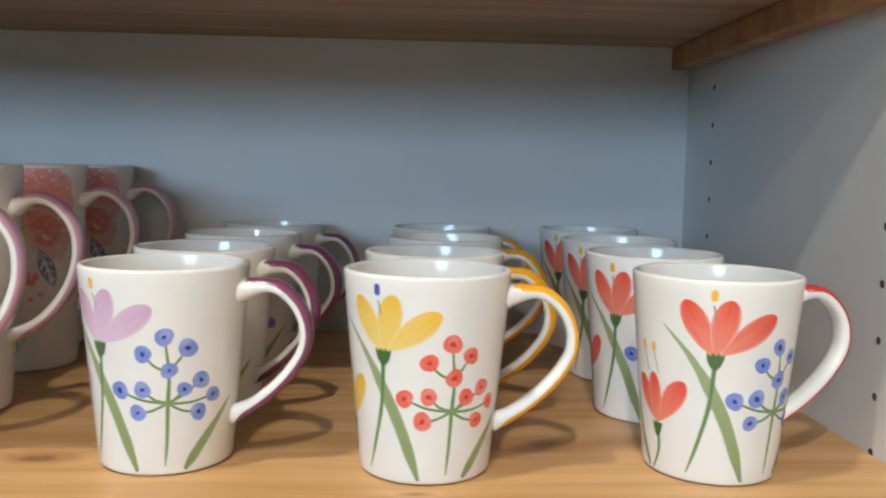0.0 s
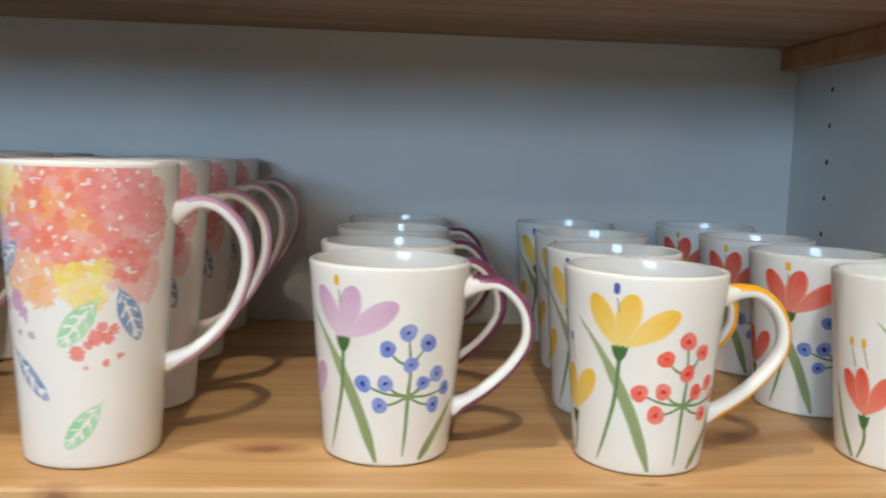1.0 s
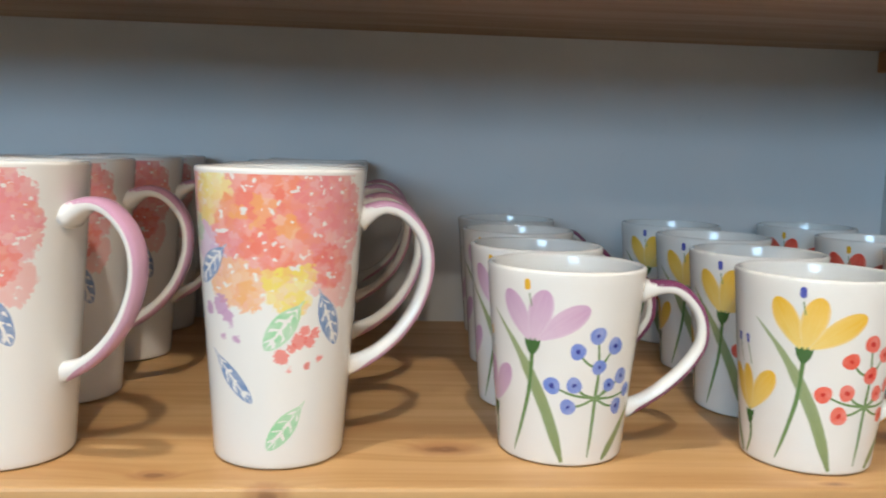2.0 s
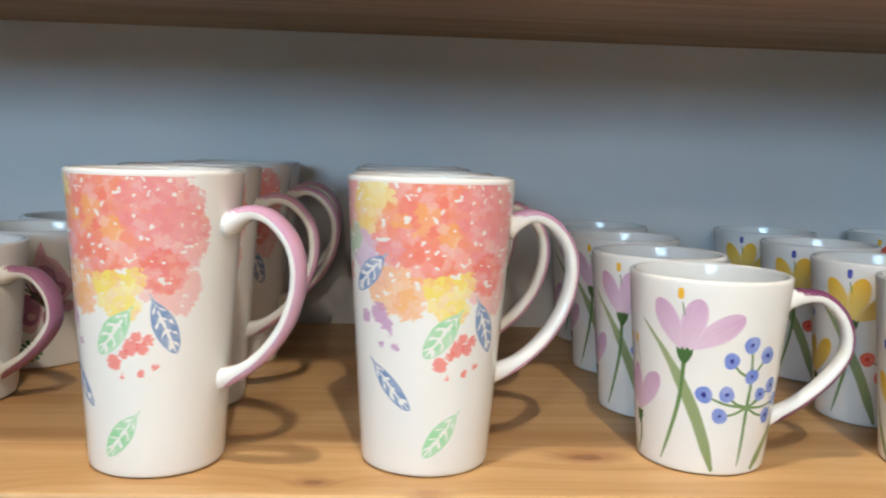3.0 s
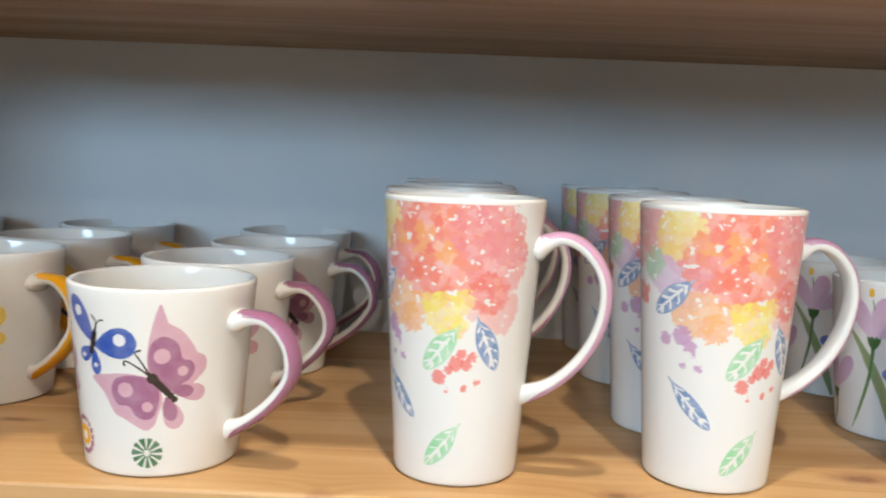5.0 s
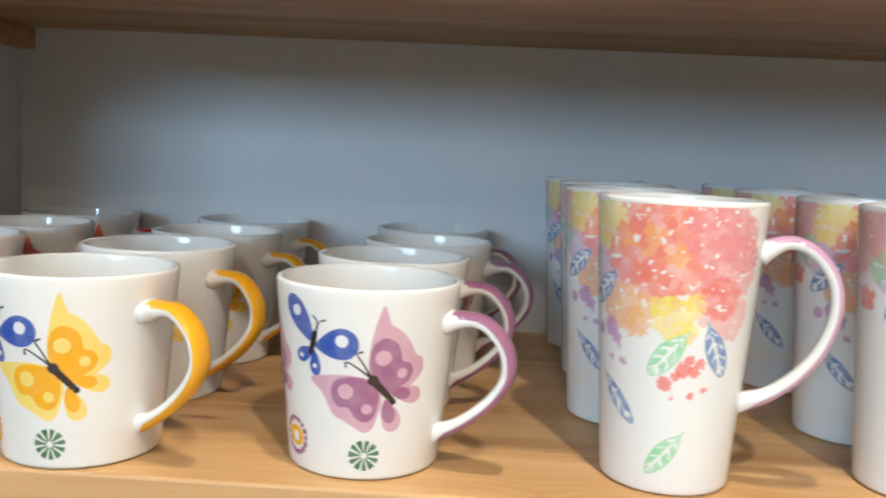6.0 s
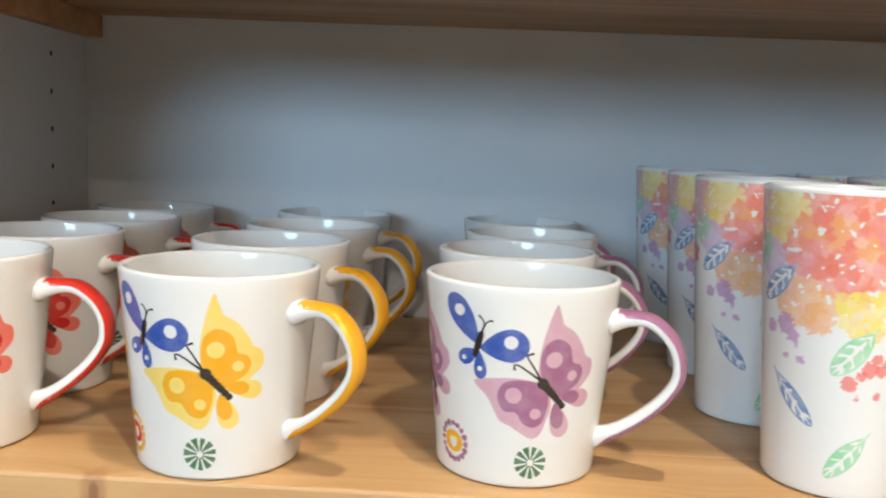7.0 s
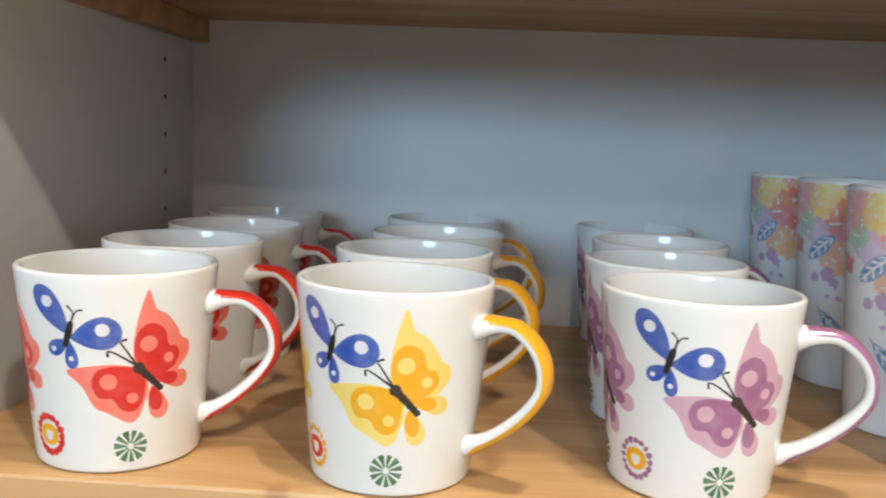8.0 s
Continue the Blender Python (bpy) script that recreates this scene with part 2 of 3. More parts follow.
def wood_material(name, light, dark, knots=(), tint=1.0, rough=0.45, warp_seed=0.0):
    """Lacquered pine, grain along x, glued up from strips; knots given as (x, y, z, length, width)."""
    m, nt, bsdf = material(name)
    co = node(nt, "ShaderNodeTexCoord").outputs["Object"]
    shift = node(nt, "ShaderNodeVectorMath", {0: co, 1: (warp_seed, warp_seed * 0.7, 0)}, operation="ADD").outputs[0]
    rings = None
    for x, y, z, length, width in knots:
        d = node(nt, "ShaderNodeVectorMath", {0: co, 1: (x, y, z)}, operation="SUBTRACT").outputs[0]
        d = node(nt, "ShaderNodeVectorMath", {0: d, 1: (1 / length, 1 / width, 1 / width)}, operation="MULTIPLY").outputs[0]
        d = node(nt, "ShaderNodeVectorMath", {0: d}, operation="LENGTH").outputs["Value"]
        rings = d if rings is None else math_node(nt, "MINIMUM", rings, d)
    # strips
    sep = node(nt, "ShaderNodeSeparateXYZ", {0: shift})
    strip = math_node(nt, "FLOOR", math_node(nt, "DIVIDE", sep.outputs[1], 0.058))
    tone = node(nt, "ShaderNodeTexWhiteNoise", {"W": strip}, noise_dimensions="1D").outputs["Value"]
    stretched = node(nt, "ShaderNodeVectorMath", {0: shift, 1: (2.2, 38.0, 38.0)}, operation="MULTIPLY").outputs[0]
    stretched = node(nt, "ShaderNodeVectorMath", {0: stretched, 1: node(nt, "ShaderNodeCombineXYZ", {0: math_node(nt, "MULTIPLY", tone, 9.0)}).outputs[0]}, operation="ADD").outputs[0]
    if rings is not None:
        bend = math_node(nt, "DIVIDE", 1.2, math_node(nt, "ADD", rings, 0.6))
        stretched = node(nt, "ShaderNodeVectorMath", {0: stretched, 1: node(nt, "ShaderNodeCombineXYZ", {1: bend}).outputs[0]}, operation="ADD").outputs[0]
    grain = noise_node(nt, stretched, 1.0, 5.0, 0.6).outputs[0]
    fibre = noise_node(nt, node(nt, "ShaderNodeVectorMath", {0: shift, 1: (14.0, 420.0, 420.0)}, operation="MULTIPLY").outputs[0], 1.0, 3.0).outputs[0]
    c = mix(nt, smooth(nt, grain, 0.36, 0.68), light, dark)
    streak = noise_node(nt, node(nt, "ShaderNodeVectorMath", {0: stretched, 1: (0.5, 0.45, 0.45)}, operation="MULTIPLY").outputs[0], 1.0, 4.0, 0.7).outputs[0]
    c = mix(nt, smooth(nt, streak, 0.57, 0.74, 0.0, 0.55), c, tuple(v * k for v, k in zip(dark, (0.80, 0.66, 0.60))) + (1,))
    c = mix(nt, math_node(nt, "MULTIPLY", fibre, 0.22), c, dark)
    c = mix(nt, math_node(nt, "MULTIPLY", tone, 0.30), c, mix(nt, 0.5, light, dark))
    if rings is not None:
        wobble = math_node(nt, "ADD", rings, math_node(nt, "MULTIPLY", math_node(nt, "SUBTRACT", noise_node(nt, co, 130.0, 3.0).outputs[0], 0.5), 0.7))
        c = mix(nt, smooth(nt, wobble, 2.1, 0.9, 0.0, 0.55), c, rgb(0.36, 0.17, 0.075))
        c = mix(nt, smooth(nt, wobble, 0.95, 0.35, 0.0, 0.62), c, rgb(0.16, 0.065, 0.03))
    nt.links.new(c, bsdf.inputs["Base Color"])
    bump = node(nt, "ShaderNodeBump", {"Height": fibre, "Strength": 0.12, "Distance": 0.0006})
    nt.links.new(bump.outputs[0], bsdf.inputs["Normal"])
    nt.links.new(smooth(nt, grain, 0.3, 0.8, rough - 0.06, rough + 0.12), bsdf.inputs["Roughness"])
    return m


def board_material(name, colour, rough=0.5, vary=0.06):
    """Painted or melamine-faced board with slight unevenness and scuffs."""
    m, nt, bsdf = material(name)
    co = node(nt, "ShaderNodeTexCoord").outputs["Object"]
    a = noise_node(nt, co, 3.0, 3.0).outputs[0]
    b = noise_node(nt, co, 60.0, 4.0, 0.65).outputs[0]
    darker = tuple(c * (1 - vary * 2) for c in colour[:3]) + (1,)
    c = mix(nt, smooth(nt, a, 0.3, 0.7), colour, darker)
    c = mix(nt, smooth(nt, b, 0.62, 0.8, 0.0, 0.35), c, tuple(v * 0.8 for v in colour[:3]) + (1,))
    nt.links.new(c, bsdf.inputs["Base Color"])
    fine = noise_node(nt, co, 700.0, 2.0).outputs[0]
    bump = node(nt, "ShaderNodeBump", {"Height": fine, "Strength": 0.1, "Distance": 0.0005})
    nt.links.new(bump.outputs[0], bsdf.inputs["Normal"])
    bsdf.inputs["Roughness"].default_value = rough
    return m


M_CERAMIC, M_CLAY = ceramic_material(), clay_material()
PAINT = {
    "purple_petal": paint_material("lilac_wash", rgb(0.56, 0.34, 0.52), rgb(0.74, 0.58, 0.69)),
    "yellow_petal": paint_material("yellow_wash", rgb(0.80, 0.46, 0.03), rgb(0.82, 0.66, 0.25)),
    "red_petal": paint_material("red_wash", rgb(0.74, 0.065, 0.04), rgb(0.80, 0.30, 0.22)),
    "leaf": paint_material("leaf_wash", rgb(0.19, 0.26, 0.095), rgb(0.40, 0.46, 0.27)),
    "stem": paint_material("stem_green", rgb(0.10, 0.20, 0.06), rgb(0.22, 0.33, 0.14)),
    "calyx": paint_material("calyx_green", rgb(0.035, 0.085, 0.025), rgb(0.07, 0.16, 0.05)),
    "blue_berry": flat_paint("berry_blue", rgb(0.16, 0.24, 0.62), 0.12),
    "blue_eye": flat_paint("berry_dark_blue", rgb(0.025, 0.035, 0.26), 0.02),
    "red_berry": flat_paint("berry_red", rgb(0.78, 0.12, 0.08), 0.10),
    "red_eye": flat_paint("berry_dark_red", rgb(0.62, 0.03, 0.02), 0.02),
    "yellow_bud": flat_paint("bud_yellow", rgb(0.82, 0.47, 0.03), 0.06),
    "blue_bud": flat_paint("bud_blue", rgb(0.07, 0.09, 0.42), 0.10),
    "purple_handle": paint_material("handle_plum", rgb(0.175, 0.042, 0.105), rgb(0.28, 0.10, 0.19), 0.4, 0.07, 0.0),
    "yellow_handle": paint_material("handle_amber", rgb(0.80, 0.36, 0.01), rgb(0.82, 0.45, 0.03), 0.4, 0.07, 0.0),
    "red_handle": paint_material("handle_red", rgb(0.58, 0.02, 0.012), rgb(0.70, 0.07, 0.04), 0.4, 0.07, 0.0),
    "pink_handle": paint_material("handle_orchid", rgb(0.54, 0.29, 0.43), rgb(0.66, 0.44, 0.56), 0.4, 0.07, 0.0),
    "orchid_handle": paint_material("handle_plum_pink", rgb(0.31, 0.12, 0.22), rgb(0.42, 0.21, 0.32), 0.4, 0.07, 0.0),
    "blue_wing": flat_paint("wing_blue", rgb(0.03, 0.085, 0.38), 0.05),
    "black": flat_paint("line_black", rgb(0.022, 0.014, 0.012), 0.01),
    "white_spot": flat_paint("spot_white", rgb(0.74, 0.74, 0.76), 0.02),
    "green_star": flat_paint("star_green", rgb(0.05, 0.17, 0.07), 0.06),
    "blue_leaf": leaf_print_material("leaf_print_blue", rgb(0.15, 0.26, 0.49)),
    "green_leaf": leaf_print_material("leaf_print_green", rgb(0.30, 0.64, 0.36)),
    "bloom": bloom_material(),
    "purple_pale": flat_paint("wing_pale_orchid", rgb(0.60, 0.355, 0.44), 0.05),
    "purple_rich": flat_paint("wing_orchid", rgb(0.335, 0.125, 0.235), 0.05),
    "yellow_pale": flat_paint("wing_pale_yellow", rgb(0.85, 0.64, 0.16), 0.04),
    "yellow_rich": flat_paint("wing_amber", rgb(0.83, 0.40, 0.008), 0.02),
    "red_pale": flat_paint("wing_pale_red", rgb(0.84, 0.19, 0.14), 0.04),
    "red_rich": flat_paint("wing_red", rgb(0.66, 0.018, 0.014), 0.02),
}
SHELF_KNOTS = [
    (-0.3329, 0.4109, 0.0000, 0.0080, 0.0042), (0.0805, 0.4778, 0.0000, 0.012, 0.010), (-0.1870, 0.4499, 0.0000, 0.014, 0.0070), (0.0087, 0.4014, 0.0000, 0.006, 0.002),
    (-0.2762, 0.3953, -0.0055, 0.0070, 0.006), (-0.7869, 0.3953, -0.0097, 0.004, 0.010), (-0.4862, 0.3953, -0.0083, 0.005, 0.008),
    (-0.5921, 0.5377, 0.0000, 0.007, 0.005), (-0.6804, 0.5710, 0.0000, 0.006, 0.005), (-0.6898, 0.4931, 0.0000, 0.012, 0.003), (-0.7296, 0.4863, 0.0000, 0.009, 0.003),
]
M_PINE = wood_material("lacquered_pine", rgb(0.64, 0.405, 0.185), rgb(0.47, 0.255, 0.10), SHELF_KNOTS, rough=0.42)
# Darker copy of the shelf pine: shade under the board put into the colour
M_PINE_SHADED = wood_material("pine_underside_shaded", rgb(0.46, 0.275, 0.14), rgb(0.36, 0.205, 0.095),
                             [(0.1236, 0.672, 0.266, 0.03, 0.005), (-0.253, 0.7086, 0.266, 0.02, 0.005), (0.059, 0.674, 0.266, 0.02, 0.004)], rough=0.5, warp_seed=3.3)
M_PINE_CLEAT = wood_material("pine_cleat", rgb(0.50, 0.27, 0.12), rgb(0.36, 0.18, 0.075), rough=0.5, warp_seed=7.7)
M_BACK = board_material("white_back_panel", rgb(0.66, 0.665, 0.67), 0.45)
M_SIDE = board_material("white_melamine", rgb(0.68, 0.68, 0.67), 0.4)
# Hole linings: raw chipboard, made near black to put the holes' shade into colour
M_CHIP_SHADE = board_material("chipboard_hole_shade", rgb(0.10, 0.075, 0.05), 0.9)
M_WALL = board_material("shop_wall", rgb(0.36, 0.31, 0.26), 0.7)
M_CEIL = board_material("shop_ceiling", rgb(0.78, 0.77, 0.75), 0.8)
M_FLOOR = board_material("shop_floor", rgb(0.50, 0.375, 0.25), 0.5)


# ---- building helpers ----
def part(name, bm, mat, parent=None, label="", flat=False):
    """Links a bmesh as one mesh object under a thing or a part."""
    me = bpy.data.meshes.new(name)
    bm.to_mesh(me)
    bm.free()
    for mt in (mat if isinstance(mat, (list, tuple)) else (mat,)):
        me.materials.append(mt)
    if not flat:
        me.polygons.foreach_set("use_smooth", [True] * len(me.polygons))
    ob = new(name, me)
    ob.parent = parent
    if label:
        ob["label"] = label
    return ob


def box(x0, x1, y0, y1, z0, z1, bevel=0.0, segments=2):
    bm = bmesh.new()
    bmesh.ops.create_cube(bm, size=1.0)
    for v in bm.verts:
        v.co = ((x0 + x1) / 2 + v.co.x * (x1 - x0), (y0 + y1) / 2 + v.co.y * (y1 - y0), (z0 + z1) / 2 + v.co.z * (z1 - z0))
    if bevel:
        bmesh.ops.bevel(bm, geom=bm.edges[:], offset=bevel, segments=segments, affect="EDGES", profile=0.5)
    return bm


# ---- bookcase ----
XL, XR, YF, YB, ZU = -0.9761, 0.2664, 0.3953, 0.8055, 0.2700
bookcase = tagged(new("bookcase"), "white melamine bookcase with pine shelves holding rows of mugs", "bookcase")
bookcase.location = (0, 0, ROOM_Z0)


def fixed(name, bm, mat, label=""):
    ob = part(name, bm, mat, bookcase, label, flat=True)
    ob.matrix_parent_inverse = Matrix.Translation((0, 0, -ROOM_Z0))
    return ob


fixed("shelf_board", box(XL + 0.0005, XR - 0.0005, YF, YB - 0.0005, -0.026, 0, 0.0018, 2), M_PINE, "lacquered knotty pine shelf board")
fixed("shelf_board", box(XL + 0.0005, XR - 0.0005, YF + 0.004, YB - 0.0005, ZU, ZU + 0.026, 0.0018, 2), M_PINE_SHADED, "pine shelf board seen from below, darkened for shade")
fixed("cleat", box(XR - 0.0175, XR - 0.0005, YF + 0.02, YB - 0.0005, ZU - 0.0207, ZU - 0.0004, 0.0012), M_PINE_CLEAT, "pine cleat under the upper shelf")
fixed("cleat", box(XL + 0.0005, XL + 0.0160, YF + 0.02, YB - 0.0005, ZU - 0.0207, ZU - 0.0004, 0.0012), M_PINE_CLEAT, "pine cleat under the upper shelf")
fixed("back_panel", box(XL - 0.018, XR + 0.018, YB, YB + 0.008, ROOM_Z0 + 0.08, 0.62), M_BACK, "white back panel")
fixed("top_board", box(XL - 0.018, XR + 0.018, YF - 0.004, YB + 0.008, 0.6205, 0.64, 0.001), M_SIDE)
fixed("base_board", box(XL + 0.0005, XR - 0.0005, YF, YB - 0.0005, ROOM_Z0 + 0.06, ROOM_Z0 + 0.079, 0.001), M_SIDE)


def drilled_panel(x0, x1, inner):
    """Side panel with two columns of shelf-pin holes drilled into its inner face."""
    panel = new("side_panel", bpy.data.meshes.new("side_panel"))
    bm = box(x0, x1, YF - 0.004, YB - 0.0003, ROOM_Z0 + 0.001, 0.62, 0.001, 1)
    bm.to_mesh(panel.data)
    bm.free()
    cut = bmesh.new()
    for y in (0.4640, 0.7380):
        for k in range(-5, 7):
            z = 0.1640 + 0.032 * k if y > 0.6 else 0.1280 + 0.032 * k
            bmesh.ops.create_cone(cut, cap_ends=True, segments=14, radius1=0.0024, radius2=0.0024, depth=0.02,
                                  matrix=Matrix.Translation((inner, y, z)) @ Matrix.Rotation(radians(90), 4, "Y"))
    tool = new("drill", bpy.data.meshes.new("drill"))
    cut.to_mesh(tool.data)
    cut.free()
    mod = panel.modifiers.new("holes", "BOOLEAN")
    mod.object, mod.operation, mod.solver = tool, "DIFFERENCE", "EXACT"
    done = bpy.data.meshes.new_from_object(panel.evaluated_get(bpy.context.evaluated_depsgraph_get()))
    panel.modifiers.clear()
    panel.data = done
    bpy.data.objects.remove(tool)
    done.materials.clear()
    done.materials.append(M_SIDE)
    done.materials.append(M_CHIP_SHADE)
    for face in done.polygons:
        if x0 + 0.003 < face.center.x < x1 - 0.003 and face.area < 0.0005:
            face.material_index = 1
    panel.parent = bookcase
    panel.matrix_parent_inverse = Matrix.Translation((0, 0, -ROOM_Z0))
    panel["label"] = "white melamine side panel with drilled shelf-pin holes"


drilled_panel(XR, XR + 0.018, XR)
drilled_panel(XL - 0.018, XL, XL)

# ---- shop room round the bookcase ----
T = 0.12


def setting(name, bm, mat, label, category):
    return tagged(part(name, bm, mat, flat=True), label, category, kind="structure")


setting("floor", box(ROOM_X0 - T, ROOM_X1 + T, ROOM_Y0 - T, 1.0 + T, ROOM_Z0 - T, ROOM_Z0), M_FLOOR, "plain light brown shop floor", "floor")
setting("ceiling", box(ROOM_X0 - T, ROOM_X1 + T, ROOM_Y0 - T, 1.0 + T, ROOM_Z1, ROOM_Z1 + T), M_CEIL, "plain off-white shop ceiling", "ceiling")
setting("wall_north", box(ROOM_X0, ROOM_X1, 1.0, 1.0 + T, ROOM_Z0, ROOM_Z1), M_WALL, "plain painted shop wall behind the bookcase", "wall")
setting("wall_south", box(ROOM_X0, ROOM_X1, ROOM_Y0 - T, ROOM_Y0, ROOM_Z0, ROOM_Z1), M_WALL, "plain painted shop wall", "wall")
setting("wall_west", box(ROOM_X0 - T, ROOM_X0, ROOM_Y0 - T, 1.0 + T, ROOM_Z0, ROOM_Z1), M_WALL, "plain painted shop wall", "wall")
setting("wall_east", box(ROOM_X1, ROOM_X1 + T, ROOM_Y0 - T, 1.0 + T, ROOM_Z0, ROOM_Z1), M_WALL, "plain painted shop wall", "wall")


# ---- mugs ----
class Form:
    """Size of a kind of mug: height, lip radius, foot radius, the handle's upper and lower joints, and mm to a unit of the design."""

    def __init__(self, height, lip, foot, joint_hi, joint_lo, reach, width, unit, peak):
        self.height, self.lip, self.foot = height, lip, foot
        self.joint_hi, self.joint_lo, self.reach, self.width, self.unit = joint_hi, joint_lo, reach, width, unit
        self.peak, self.tall = peak, height > 0.12
        self.arc = 500 * (lip + foot) / unit  # mean radius in units of the painted design

    def radius(self, z):
        return self.foot + (self.lip - self.foot) * z / self.height

    def on(self, turn, z, lift=0.0):
        """The point of the outer wall at that turn (degrees from the front, towards the handle) and height."""
        a, r = radians(turn), self.radius(z) + lift
        return Vector((math.sin(a) * r, -math.cos(a) * r, z))


TULIP_FORM = Form(0.1042, 0.0434, 0.0339, 0.0905, 0.0240, 0.0366, 0.0127, 1.125, 0.035)
TALL_FORM = Form(0.1519, 0.0441, 0.0338, 0.1250, 0.0452, 0.0394, 0.0135, 1.126, 0.08)
ROUND_FORM = Form(0.1006, 0.0504, 0.0411, 0.0808, 0.0195, 0.0367, 0.0135, 1.145, 0.035)


def mug_body(form):
    """Turned body: foot ring, rounded base, straight flaring wall, round lip, hollow inside."""
    h, wall = form.height, 0.0036
    rim = [(form.radius(h - wall / 2) - wall / 2 + wall / 2 * math.cos(a), h - wall / 2 + wall / 2 * math.sin(a)) for a in (radians(d) for d in range(0, 181, 20))]
    base = 0.0024
    outer = [(form.radius(base) - base + base * math.sin(a), base - base * math.cos(a) + 0.0004) for a in (radians(d) for d in range(20, 91, 14))]
    foot = [(0.0, 0.0022), (form.foot - 0.0075, 0.0022), (form.foot - 0.0060, 0.0), (form.foot - 0.0028, 0.0)]
    side = [(form.radius(h * k / 14), h * k / 14) for k in range(1, 14)]
    inner = [(form.radius(h * k / 14) - wall, h * k / 14) for k in range(13, 1, -1)]
    bowl = [(form.radius(0.012) - wall - 0.009 * (1 - math.cos(a)) , 0.0135 - 0.0075 * math.sin(a)) for a in (radians(d) for d in range(15, 91, 25))] + [(0.0, 0.006)]
    line = foot + outer + side + rim + inner + bowl
    bm, n = bmesh.new(), 144
    rows = []
    for r, z in line:
        rows.append([bm.verts.new((0, 0, z))] * n if r == 0 else [bm.verts.new((r * math.sin(2 * math.pi * k / n), -r * math.cos(2 * math.pi * k / n), z)) for k in range(n)])
    for i, (a, b) in enumerate(zip(rows, rows[1:])):
        for k in range(n):
            ring = [a[k], a[(k + 1) % n], b[(k + 1) % n], b[k]]
            ring = list(dict.fromkeys(ring))
            f = bm.faces.new(ring)
            f.material_index = 1 if i < 3 else 0
    bmesh.ops.recalc_face_normals(bm, faces=bm.faces[:])
    return bm


def handle_path(form):
    """Centre line of the ear-shaped handle in its own plane: distance out from the axis, height."""
    hi, lo = form.joint_hi, form.joint_lo
    line = [(-0.05, 0.0), (0.25, form.peak), (0.52, form.peak * 0.75), (0.76, -0.035), (0.91, -0.155), (0.97, -0.30), (0.945, -0.455),
            (0.83, -0.625), (0.61, -0.79), (0.30, -0.925), (-0.045, -1.0)] if form.tall else [(-0.05, 0.0), (0.27, form.peak), (0.52, form.peak * 0.55), (0.77, -0.09), (0.92, -0.23), (0.965, -0.385),
            (0.91, -0.505), (0.74, -0.66), (0.48, -0.815), (0.20, -0.935), (-0.045, -1.0)]
    shape = []
    for away, drop in line:
        z = hi + drop * (hi - lo)
        shape.append(Vector((form.radius(z) + away * form.reach, z)))
    return curve(shape, 4)


def curve(points, steps, closed=False):
    """Catmull-Rom curve through points."""
    n, out = len(points), []
    for i in range(n if closed else n - 1):
        p = [points[(i + k) % n] if closed else points[min(max(i + k, 0), n - 1)] for k in (-1, 0, 1, 2)]
        for s in range(steps):
            t = s / steps
            out.append(0.5 * (2 * p[1] + (p[2] - p[0]) * t + (2 * p[0] - 5 * p[1] + 4 * p[2] - p[3]) * t * t + (3 * p[1] - p[0] - 3 * p[2] + p[3]) * t ** 3))
    if not closed:
        out.append(points[-1])
    return out


def handle_meshes(form):
    """The white strap of the handle, flared at both joints, and the band of colour on its outer face."""
    line = handle_path(form)
    n = len(line)
    strap, band = bmesh.new(), bmesh.new()
    layer_a, layer_c = band.verts.layers.float.new("along"), band.verts.layers.float.new("across")
    rings, strips = [], []
    for i, p in enumerate(line):
        d = (line[min(i + 1, n - 1)] - line[max(i - 1, 0)]).normalized()
        out = Vector((-d.y, d.x))
        if out.dot(p - Vector((form.radius(p.y) - 0.004, (form.joint_hi + form.joint_lo) / 2))) < 0:
            out = -out
        k = i / (n - 1)
        flare = max(0.0, 1 - k / 0.14) ** 2 * 0.55 + max(0.0, (k - 0.84) / 0.16) ** 2 * 0.35
        half = form.width / 2 * (1 + flare * (k < 0.5)) * (1 - 0.12 * k) * (1 - 0.15 * max(0.0, (k - 0.8) / 0.2) ** 2)
        thick = 0.0036 * (1 + 1.7 * flare) * (1 - 0.1 * math.sin(math.pi * k))
        ring = []
        for s in range(16):
            a = 2 * math.pi * s / 16
            cu, cv = math.cos(a), math.sin(a)
            w = half * math.copysign(abs(cu) ** 0.75, cu)
            o = p + out * (thick * math.copysign(abs(cv) ** 0.75, cv))
            ring.append(strap.verts.new((o.x, w, o.y)))
        rings.append(ring)
        if 0.03 < k < 0.985:
            strip = []
            for s in range(7):
                tip = max(0.12, min(1.0, (k - 0.03) / 0.05, (0.985 - k) / 0.07)) ** 0.5
                a = radians(90 + 84 * tip * (s / 3 - 1))
                cu, cv = math.cos(a), math.sin(a)
                w = half * 1.012 * math.copysign(abs(cu) ** 0.75, cu)
                o = p + out * (thick * abs(cv) ** 0.75 + 0.00022)
                v = band.verts.new((o.x, w, o.y))
                v[layer_a], v[layer_c] = 0.75 + 0.2 * math.sin(6 * k + 1), s / 3 - 1
                strip.append(v)
            strips.append(strip)
    for a, b in zip(rings, rings[1:]):
        for s in range(16):
            strap.faces.new((a[s], a[(s + 1) % 16], b[(s + 1) % 16], b[s]))
    strap.faces.new(rings[0])
    strap.faces.new(rings[-1])
    for a, b in zip(strips, strips[1:]):
        for s in range(6):
            band.faces.new((a[s], a[s + 1], b[s + 1], b[s]))
    for bm in (strap, band):
        bmesh.ops.recalc_face_normals(bm, faces=bm.faces[:])
    return strap, band


STEP = 0.00003  # thickness of one coat of paint


